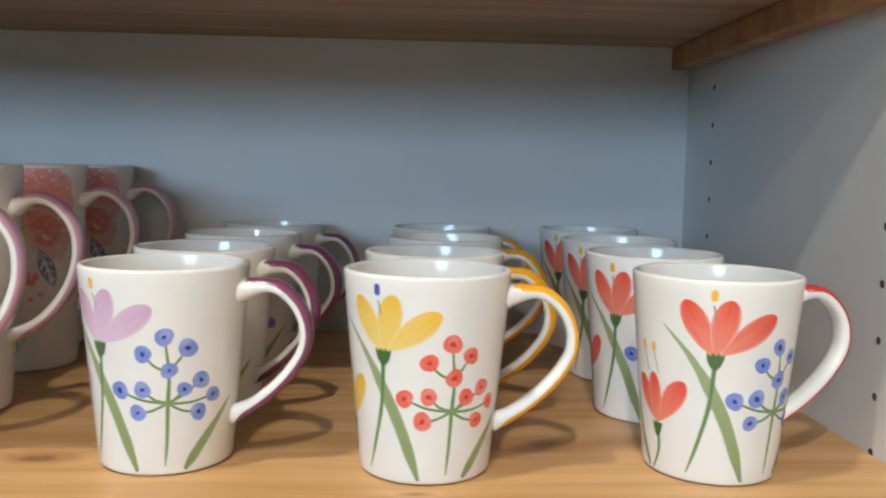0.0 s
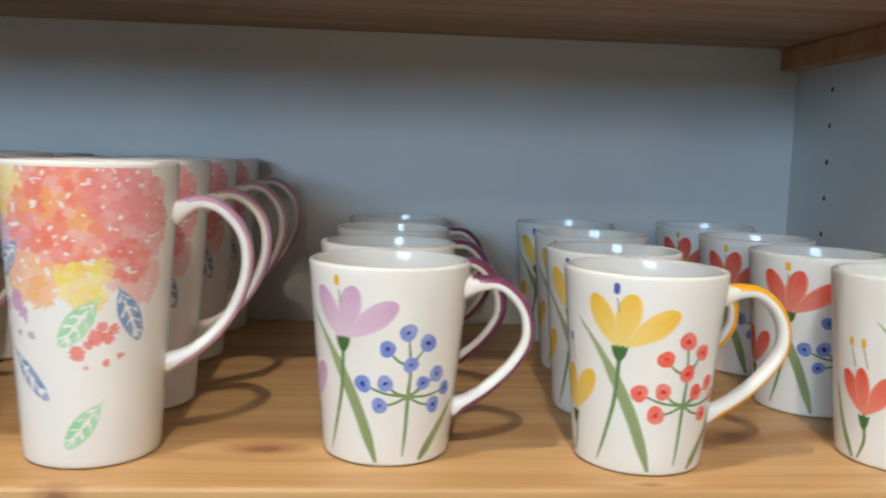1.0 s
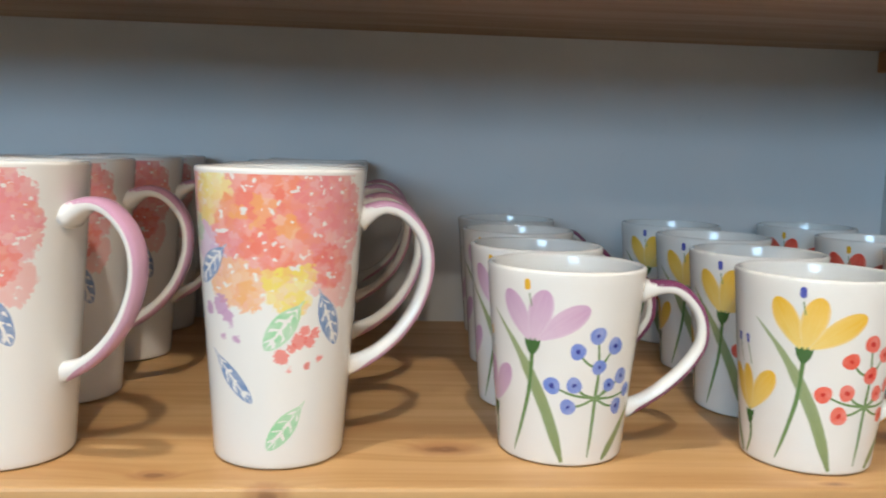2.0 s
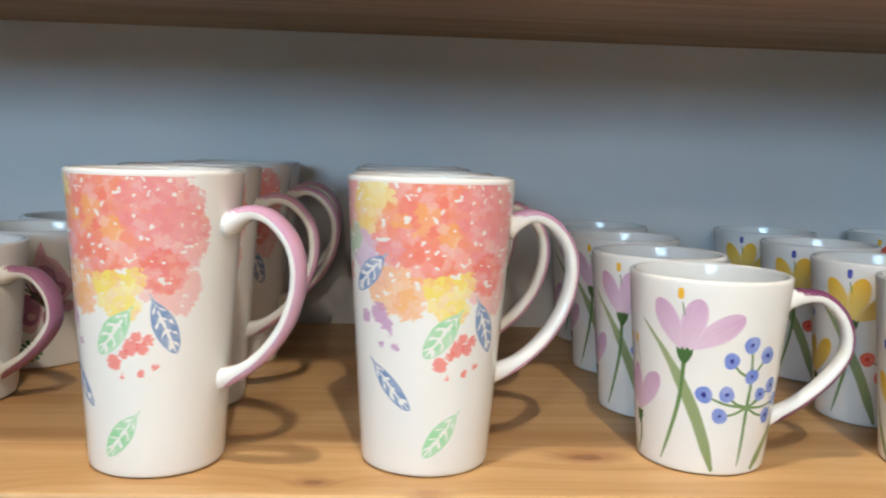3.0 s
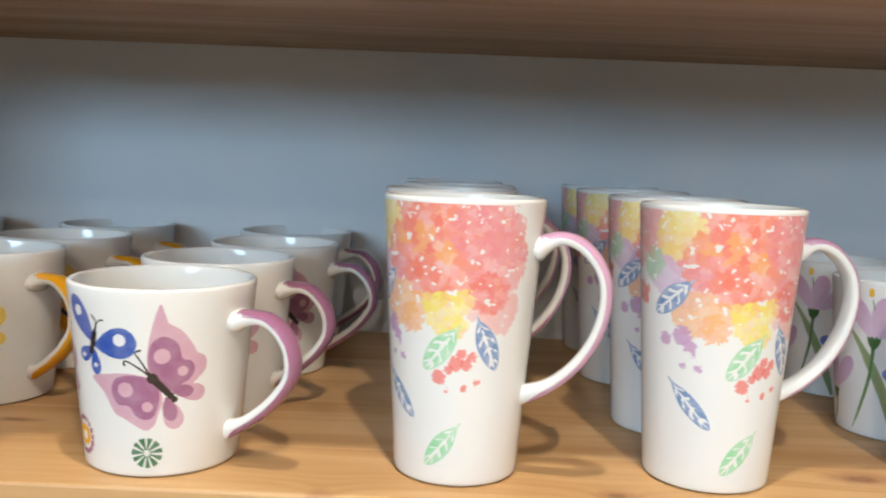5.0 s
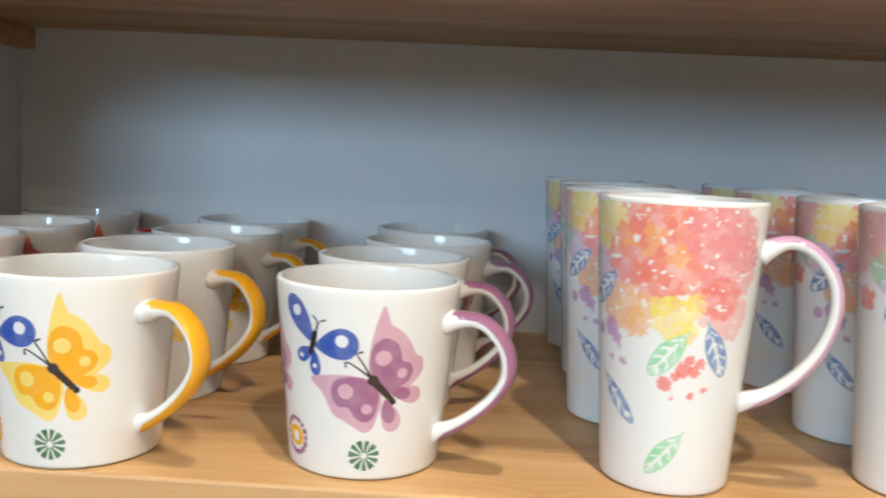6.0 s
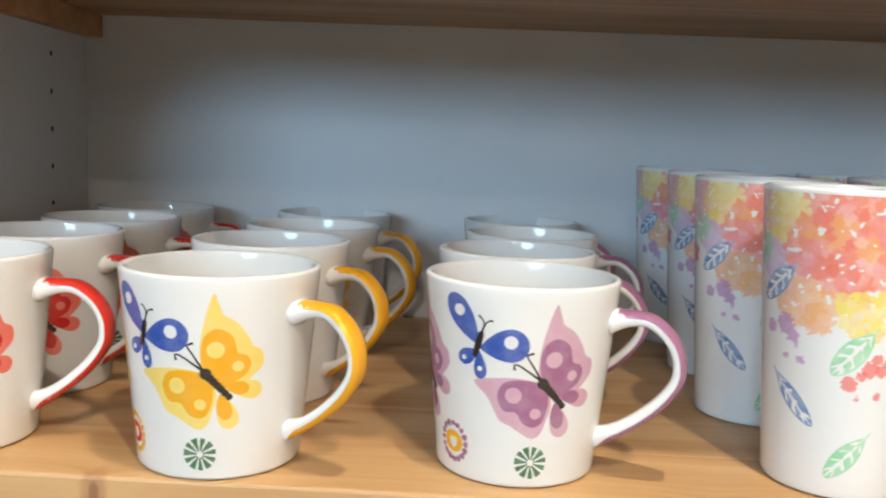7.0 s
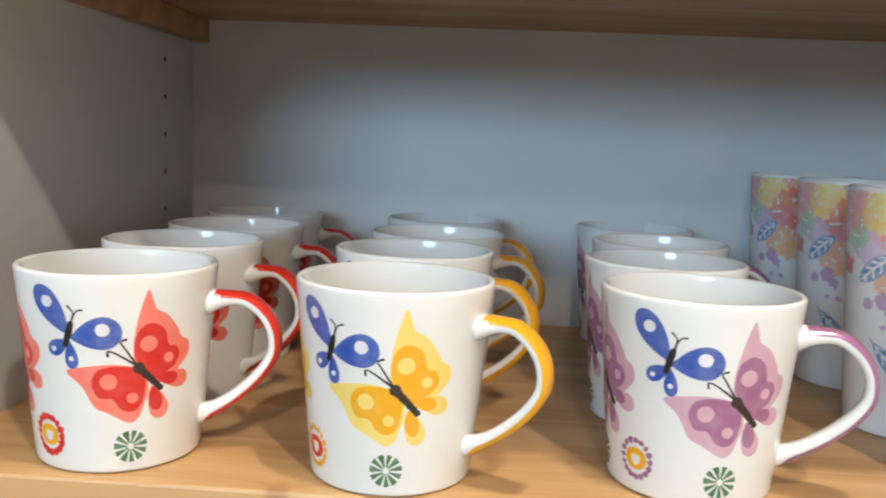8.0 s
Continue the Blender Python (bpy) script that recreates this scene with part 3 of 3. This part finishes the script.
class Painter:
    """Lays painted marks on a mug's wall. Places are (turn in degrees, height in mm)."""

    def __init__(self, form, mug, shift=0.0):
        self.form, self.mug, self.shift = form, mug, shift

    def flat(self, place):
        return Vector((radians(place[0]) * self.form.arc, place[1]))

    def start(self):
        bm = bmesh.new()
        return bm, bm.verts.layers.float.new("along"), bm.verts.layers.float.new("across")

    def put(self, bm, p, coat):
        turn, z = math.degrees(p.x / self.form.arc) + self.shift, max(p.y * self.form.unit, 0.9) / 1000
        return bm.verts.new(self.form.on(turn, z, STEP * (coat + 2)))

    def close(self, name, bm, paint, label="", parent=None):
        bmesh.ops.recalc_face_normals(bm, faces=bm.faces[:])
        if bm.faces and sum((f.normal.dot(Vector((f.calc_center_median().x, f.calc_center_median().y, 0))) for f in bm.faces)) < 0:
            bmesh.ops.reverse_faces(bm, faces=bm.faces[:])
        return part(name, bm, paint, parent or self.mug, label)

    def stroke(self, name, paint, places, widths, coat=1, rows=5, label="", fade=(0.0, 1.0)):
        """A brush stroke along places with widths (mm) at them, rounded at its ends by the widths."""
        pts = [self.flat(p) for p in places]
        line = curve(pts, 8) if len(pts) > 2 else [pts[0].lerp(pts[1], k / 10) for k in range(11)]
        n = len(line)
        bm, la, lc = self.start()
        grid = []
        for i, p in enumerate(line):
            d = (line[min(i + 1, n - 1)] - line[max(i - 1, 0)]).normalized()
            side = Vector((-d.y, d.x))
            k = i / (n - 1)
            x = k * (len(widths) - 1)
            j = min(int(x), len(widths) - 2)
            e = x - j
            e = e * e * (3 - 2 * e)
            w = (widths[j] * (1 - e) + widths[j + 1] * e) / 2
            row = []
            for s in range(rows):
                q = 2 * s / (rows - 1) - 1
                v = self.put(bm, p + side * w * q, coat)
                v[la], v[lc] = fade[0] + (fade[1] - fade[0]) * k, q
                row.append(v)
            grid.append(row)
        for a, b in zip(grid, grid[1:]):
            for s in range(rows - 1):
                bm.faces.new((a[s], a[s + 1], b[s + 1], b[s]))
        return self.close(name, bm, paint, label)

    def petal(self, name, paint, root, tip, width, coat=1, widest=0.62, blunt=0.5, label="", parent=None):
        """A single petal or leaf, from its root to its round or pointed tip."""
        a, b = self.flat(root), self.flat(tip)
        d = b - a
        side = Vector((-d.y, d.x)).normalized()
        bm, la, lc = self.start()
        grid, n, rows = [], 16, 7
        for i in range(n + 1):
            k = (1 - math.cos(math.pi * i / n)) / 2
            if k < widest:
                w = math.sin(math.pi / 2 * k / widest) ** 0.9
            else:
                w = max(0.0, 1 - ((k - widest) / (1 - widest)) ** 2) ** blunt
            w = max(w, 0.02) * width / 2
            row = []
            for s in range(rows):
                q = 2 * s / (rows - 1) - 1
                v = self.put(bm, a + d * k + side * w * q, coat)
                v[la], v[lc] = k, q
                row.append(v)
            grid.append(row)
        for r0, r1 in zip(grid, grid[1:]):
            for s in range(rows - 1):
                bm.faces.new((r0[s], r0[s + 1], r1[s + 1], r1[s]))
        return self.close(name, bm, paint, label, parent)

    def blob(self, name, paints, centre, rings, coat=1, n=28, label="", parent=None):
        """A round mark: rings are (radius in mm or function of angle, index of paint), outermost last."""
        c = self.flat(centre)
        bm, la, lc = self.start()
        mid = self.put(bm, c, coat)
        last = None
        inner = 0.0
        for radius, index, share in [(r, i, h) for r, i in rings for h in (0.5, 1.0)]:
            ring = []
            for k in range(n):
                a = 2 * math.pi * k / n
                r = radius(a) if callable(radius) else radius
                r = inner + (r - inner) * share
                v = self.put(bm, c + Vector((math.cos(a), math.sin(a))) * r, coat)
                v[la], v[lc] = 1.0, 0.0
                ring.append(v)
            for k in range(n):
                f = bm.faces.new((mid, ring[k], ring[(k + 1) % n]) if last is None else (last[k], ring[k], ring[(k + 1) % n], last[(k + 1) % n]))
                f.material_index = index
            last = ring
            if share == 1.0:
                inner = radius(0.0) * 0.9 if callable(radius) else radius
        return self.close(name, bm, paints, label, parent)

    def shape(self, name, paint, outline, coat=1, label="", parent=None):
        """A filled figure with a smooth outline that can be seen whole from its middle."""
        pts = curve([self.flat(p) for p in outline], 5, closed=True)
        c = sum(pts, Vector((0, 0))) / len(pts)
        bm, la, lc = self.start()
        mid, last, n = self.put(bm, c, coat), None, len(pts)
        for k in (0.125, 0.25, 0.375, 0.5, 0.625, 0.75, 0.875, 1.0):
            ring = [self.put(bm, c.lerp(p, k), coat) for p in pts]
            for i in range(n):
                bm.faces.new((mid, ring[i], ring[(i + 1) % n]) if last is None else (last[i], ring[i], ring[(i + 1) % n], last[(i + 1) % n]))
            last = ring
        return self.close(name, bm, paint, label, parent)


def plain_mug(name, form, band_paint, band_label, label, category, group):
    mug = tagged(new(name), label, category, group)
    part("body", mug_body(form), [M_CERAMIC, M_CLAY], mug)
    strap, band = handle_meshes(form)
    handle = part("handle", strap, M_CERAMIC, mug)
    part("painted_band", band, band_paint, handle, band_label)
    return mug


def wobbly(radius, seed, amount=0.08):
    rnd = random.Random(seed)
    a, b, c = rnd.uniform(0, 6.3), rnd.uniform(0, 6.3), rnd.uniform(-amount, amount)
    return lambda t: radius * (1 + amount * math.sin(2 * t + a) * 0.7 + amount * 0.5 * math.sin(3 * t + b) + c)


def tulip_mug(hue, seed):
    """Flared mug with hand-painted tulips and a spray of berries."""
    words = {"purple": "lilac tulips and blue berries", "yellow": "yellow tulips and red berries", "red": "red tulips and blue berries"}[hue]
    mug = plain_mug("mug", TULIP_FORM, PAINT[hue + "_handle"], {"purple": "plum", "yellow": "amber yellow", "red": "red"}[hue] + " painted band",
                    "white flared mug painted with " + words, "mug", hue + " tulip mugs")
    p = Painter(TULIP_FORM, mug, 8.0)
    rnd = random.Random(seed)

    def j(turn, z, s=1.0):
        return (turn + rnd.uniform(-1, 1) * s, z + rnd.uniform(-0.6, 0.6) * s)

    petal, berry, eye = PAINT[hue + "_petal"], PAINT["red_berry" if hue == "yellow" else "blue_berry"], PAINT["red_eye" if hue == "yellow" else "blue_eye"]
    bud = PAINT["blue_bud" if hue == "yellow" else "yellow_bud"]
    # leaves behind the stems
    p.stroke("leaf", PAINT["leaf"], [(-73, 72), (-54, 60), (-38, 45), (-23, 26), (-9, 2.6)], [0.3, 1.8, 3.4, 5.6, 6.0, 5.6, 2.0], 1, fade=(0.1, 0.9))
    p.stroke("leaf", PAINT["leaf"], [j(70, 32), (47, 16.5), (29, 2.8)], [0.5, 3.0, 4.6, 5.0, 2.0], 1, fade=(0.2, 0.9))
    p.stroke("leaf", PAINT["leaf"], [(-112, 38), (-104, 18), (-92, 2.6)], [0.4, 2.4, 3.4, 3.8, 1.6], 1, fade=(0.2, 0.9))
    # large flower
    p.stroke("stem", PAINT["stem"], [(-35, 56), (-38, 36), (-46, 18), (-54, 5)], [2.0, 2.1, 1.8, 0.7], 2, 3, fade=(1.0, 0.1))
    p.petal("petal", petal, (-36, 59), j(-57, 83), 10.5, 2)
    p.petal("petal", petal, (-32, 60), j(5.5, 77), 11.0, 3)
    p.petal("petal", petal, (-35, 59), j(-25, 84.5), 11.0, 4)
    p.stroke("stem", PAINT["stem"], [(-35.5, 76), (-37.3, 82)], [0.6, 0.6], 5, 3)
    p.blob("bud", bud, j(-38, 86), [(lambda a: 1.25 + 1.4 * math.sin(a) ** 2, 0)], 5, 16)
    p.shape("calyx", PAINT["calyx"], [(-41, 60.8), (-38.5, 59.6), (-36.5, 61.2), (-34.6, 59.8), (-32.6, 61.2), (-30.8, 59.6), (-28.6, 60.6), (-30, 56.6), (-33.6, 53.6), (-36.6, 53.6), (-40, 56.8)], 6)
    # small flower
    p.stroke("stem", PAINT["stem"], [(-80, 21), (-80, 12), (-87, 2.6)], [1.9, 1.7, 1.1], 2, 3, fade=(1.0, 0.3))
    p.petal("petal", petal, (-81, 25), j(-101, 46), 9.0, 2)
    p.petal("petal", petal, (-80, 25), j(-56, 46.5), 10.5, 3)
    p.petal("petal", petal, (-80.5, 25), j(-84, 48), 8.0, 4)
    for turn in (-93, -82):
        p.stroke("stem", PAINT["stem"], [(turn + 4, 48), (turn, 58)], [0.5, 0.5], 3, 3)
        p.blob("bud", bud, (turn, 60), [(lambda a: 1.0 + 1.4 * math.sin(a) ** 2, 0)], 5, 16)
    p.shape("calyx", PAINT["calyx"], [(-85.4, 25.4), (-82.6, 24.6), (-80.5, 25.8), (-78.2, 24.6), (-75.4, 25.2), (-76.4, 21.6), (-79, 18.4), (-82, 18.4), (-84.6, 21.6)], 6)
    # spray of berries
    hub = (16, 34)
    p.stroke("stem", PAINT["stem"], [(15, 60), (17, 46), hub, (15, 16), (13.5, 5)], [1.0, 1.5, 1.9, 1.6, 0.6], 2, 3, fade=(0.8, 0.2))
    for k, (turn, z, root) in enumerate(((14, 63.5, None), (-1, 56.2, (16.5, 48)), (29.5, 58.4, (16.5, 48)), (17, 48.6, None), (-19.3, 39.5, hub), (-2.2, 40.5, hub),
                                         (27.6, 40, hub), (41, 43.3, hub), (51.2, 35.6, hub), (-6.5, 29.8, hub), (38.6, 28.6, hub))):
        spot = j(turn, z, 0.6)
        if root:
            mid = ((root[0] + spot[0]) / 2 - 1.0, (root[1] + spot[1]) / 2 - 1.2)
            p.stroke("stem", PAINT["stem"], [root, mid, spot], [1.5, 1.2, 0.8], 2, 3)
        r = rnd.uniform(3.5, 4.1)
        p.blob("berry", [berry, eye], spot, [(wobbly(r * rnd.uniform(0.20, 0.36), k + seed, 0.2), 1), (wobbly(r, k * 3 + seed), 0)], 4)
    return mug


def tall_mug():
    mug = plain_mug("tall_mug", TALL_FORM, PAINT["pink_handle"], "orchid pink painted band",
                    "tall white latte mug with watercolour blossom print on pine shelf", "mug", "tall blossom mugs")
    p = Painter(TALL_FORM, mug, -7.0)
    bm = bmesh.new()
    uv = bm.loops.layers.uv.new("UVMap")
    heights = (3.2, *range(10, 130, 6), 133.2)
    grid = [[(turn, z, bm.verts.new(TALL_FORM.on(turn - 7, z * TALL_FORM.unit / 1000, 0.00007))) for z in heights] for turn in range(-180, 181, 2)]
    for a, b in zip(grid, grid[1:]):
        for k in range(len(a) - 1):
            quad = (a[k], b[k], b[k + 1], a[k + 1])
            f = bm.faces.new([q[2] for q in quad])
            for loop, q in zip(f.loops, quad):
                loop[uv].uv = (q[0] * ARC / 100, q[1] / 100)
    part("blossom_print", bm, PAINT["bloom"], mug, "coral, yellow and lilac watercolour blossom print")
    for paint, root, tip, width in (
        ("green_leaf", (24, 78), (-4, 56), 11), ("blue_leaf", (35, 83), (53, 56.5), 10), ("blue_leaf", (-51, 54), (-14.5, 31.5), 8.5),
        ("green_leaf", (27, 32), (-3, 10), 10), ("blue_leaf", (-31, 102), (-64, 83.5), 10.5),
    ):
        a, b = p.flat(root), p.flat(tip)
        start = a.lerp(b, 0.13)
        p.stroke("leaf_stalk", PAINT[paint], [root, (math.degrees(start.x / p.form.arc), start.y)], [0.5, 1.4], 2, 3)
        p.petal("leaf", PAINT[paint], (math.degrees(a.lerp(b, 0.08).x / p.form.arc), a.lerp(b, 0.08).y), tip, width, 2, 0.5, 0.62)
    return mug


def butterfly_mug(hue):
    words = {"purple": "orchid", "yellow": "yellow", "red": "red"}[hue]
    mug = plain_mug("mug", ROUND_FORM, PAINT[{"purple": "orchid"}.get(hue, hue) + "_handle"], words + " painted band",
                    "white glazed round mug with blue and %s butterflies on shelf" % words, "mug", hue + " butterfly mugs")
    pale, rich, black, blue, white = PAINT[hue + "_pale"], PAINT[hue + "_rich"], PAINT["black"], PAINT["blue_wing"], PAINT["white_spot"]
    for shift in (22.0, -73.0):
        p = Painter(ROUND_FORM, mug, shift)
        # large butterfly
        wing = p.shape("wing", pale, [(8, 47), (6, 58), (9, 71), (14, 81.5), (17, 74), (26, 69.5), (33, 63), (36, 59), (41.5, 56.5), (42.5, 51), (37.5, 46.6), (33, 44), (22, 40)], 1)
        p.shape("wing_patch", rich, [(9, 48.5), (6.2, 56.5), (9, 64), (16, 66.8), (24, 63.5), (27, 56.5), (32, 55.2), (35, 51.5), (32.5, 47.3), (27, 44.5), (19, 42)], 2, parent=wing)
        p.petal("wing_tail", pale, (20, 42.5), (42.5, 39), 8.2, 1.2, 0.7, 0.5, parent=wing)
        p.petal("wing_tail", rich, (20, 42.0), (34.5, 40.6), 6.0, 2.2, 0.6, 0.5, parent=wing)
        for place, r in (((14.7, 57.8), 3.5), ((27.3, 50.6), 2.3)):
            p.blob("wing_spot", pale, place, [(r, 0)], 3, 20, parent=wing)
        wing = p.shape("wing", pale, [(8, 47.5), (-5, 49.5), (-18, 49), (-33, 46.5), (-24, 40), (-17, 31), (-10, 28.5), (-4, 26), (4, 23.2), (9.6, 25.5), (12.5, 31), (15, 36), (14, 42)], 1)
        p.shape("wing_patch", rich, [(9, 47), (-4, 48.8), (-14.5, 47), (-18, 41), (-14, 35), (-6.5, 34.5), (-2, 30), (4.5, 28.2), (9.5, 30), (12.5, 35), (13, 42)], 2, parent=wing)
        p.petal("wing_tail", pale, (17, 39), (24.6, 23.6), 9.0, 1.2, 0.7, 0.5, parent=wing)
        p.petal("wing_tail", rich, (17, 39), (21.6, 27.4), 6.4, 2.2, 0.6, 0.5, parent=wing)
        for place, r in (((-8.3, 42), 3.5), ((5.5, 34.3), 2.4)):
            p.blob("wing_spot", pale, place, [(r, 0)], 3, 20, parent=wing)
        for k in range(7):
            e = k / 6
            p.blob("butterfly_body", black, (9.0 + 13.4 * e, 47.6 - 10.0 * e), [(1.95 - 0.4 * e if k else 2.5, 0)], 5 + k * 0.1, 14)
        p.stroke("antenna", black, [(8.6, 48), (1.6, 56), (-1.2, 59.3), (2.4, 60.6)], [1.1, 0.75, 0.7, 1.1], 5, 3)
        p.stroke("antenna", black, [(8, 48.6), (-3.3, 54.2), (-8.2, 55.4), (-8.0, 53)], [1.1, 0.75, 0.7, 1.1], 5, 3)
        # small blue butterfly
        p.petal("blue_wing", blue, (-29.5, 62), (-49.5, 82.3), 11.2, 3, 0.68, 0.5)
        p.petal("blue_wing", blue, (-29.5, 61), (-0.3, 64.5), 14.2, 3, 0.66, 0.5)
        p.petal("blue_wing", blue, (-30, 60), (-43.5, 54.2), 6.8, 3, 0.66, 0.5)
        p.petal("blue_wing", blue, (-29.8, 60), (-28.6, 47.6), 5.8, 3, 0.7, 0.5)
        for place, r in (((-42.6, 76), 2.5), ((-10.8, 64.7), 2.8), ((-40, 55.8), 1.1), ((-29.2, 52), 1.1)):
            p.blob("wing_spot", white, place, [(r, 0)], 4, 18)
        p.stroke("butterfly_body", black, [(-28.0, 68), (-30, 63), (-32.6, 57)], [2.3, 3.0, 2.2], 5, 3)
        p.stroke("antenna", black, [(-28.2, 67.5), (-26.6, 72), (-29.8, 75)], [0.8, 0.6, 0.9], 5, 3)
        p.stroke("antenna", black, [(-28, 67.5), (-25, 72.3), (-21, 73.2)], [0.8, 0.6, 0.9], 5, 3)
        # green star flower
        for k in range(11):
            a = 2 * math.pi * k / 11 + 0.2
            c, s = math.cos(a), math.sin(a)
            p.stroke("star_ray", PAINT["green_star"], [(4.6 + c * 2.0, 12.4 + s * 1.5), (4.6 + c * 10.4, 12.4 + s * 7.2)], [0.7, 2.9 if k % 2 else 2.3], 2, 3)
        # beaded sun flower
        disc, heart, bead = {"purple": (PAINT["yellow_rich"], white, rich), "yellow": (PAINT["red_rich"], white, rich), "red": (PAINT["yellow_rich"], white, rich)}[hue]
        p.blob("sun_disc", [disc, PAINT["yellow_pale"]], (-51, 16.3), [(lambda a: 2.6 + 0.5 * math.sin(3 * a), 1), (lambda a: 5.4 + 0.5 * math.cos(2 * a), 0)], 2, 24)
        p.blob("sun_heart", heart, (-51, 16.5), [(lambda a: 2.2 * (1 - 0.35 * math.sin(a)), 0)], 3, 16)
        for k in range(16):
            a = 2 * math.pi * k / 16
            p.blob("sun_bead", bead, (-51 + math.cos(a) * 11, 16.3 + math.sin(a) * 8.2), [(wobbly(1.75 if hue == "red" else 1.45, k, 0.14), 0)], 2, 10)
    return mug


def row_of(maker, places):
    """Mugs one behind the other: x, y and the turn of each."""
    first = None
    for x, y, turn in places:
        m = pose(x, y, 0.0, 0, 0, turn)
        if first is None:
            first = maker()
            first.matrix_world = m
        else:
            copy_thing(first, m)


row_of(lambda: tulip_mug("red", 5), [(0.1656, 0.4442, 8.0), (0.1616, 0.5446, -21.2), (0.1647, 0.6453, -24.2), (0.1654, 0.7553, -22.4)])
row_of(lambda: tulip_mug("yellow", 11), [(0.0140, 0.4448, -6.1), (0.0209, 0.5354, -24.4), (0.0326, 0.6419, -20.1), (0.0348, 0.7468, -18.5)])
row_of(lambda: tulip_mug("purple", 23), [(-0.1226, 0.4566, -8.4), (-0.1229, 0.5484, -20.2), (-0.1183, 0.6552, -18.4), (-0.1120, 0.7631, -14.5)])
row_of(tall_mug, [(-0.2770, 0.4506, 6.5), (-0.2784, 0.5420, 1.7), (-0.2824, 0.6642, 4.1), (-0.2812, 0.7733, -0.3)])
row_of(tall_mug, [(-0.4179, 0.4456, -17.3), (-0.4258, 0.5543, -2.3), (-0.4199, 0.6614, -0.3), (-0.4244, 0.7663, -4.3)])
row_of(lambda: butterfly_mug("purple"), [(-0.5827, 0.4476, -19.3), (-0.5808, 0.5519, -16.4), (-0.5648, 0.6559, -10.5), (-0.5677, 0.7623, -18.3)])
row_of(lambda: butterfly_mug("yellow"), [(-0.7373, 0.4364, -23.2), (-0.7389, 0.5503, -22.4), (-0.7316, 0.6523, -18.3), (-0.7331, 0.7639, -20.4)])
row_of(lambda: butterfly_mug("red"), [(-0.8837, 0.4416, 3.6), (-0.8878, 0.5463, -10.3), (-0.8843, 0.6472, -6.4), (-0.8914, 0.7548, 5.7)])
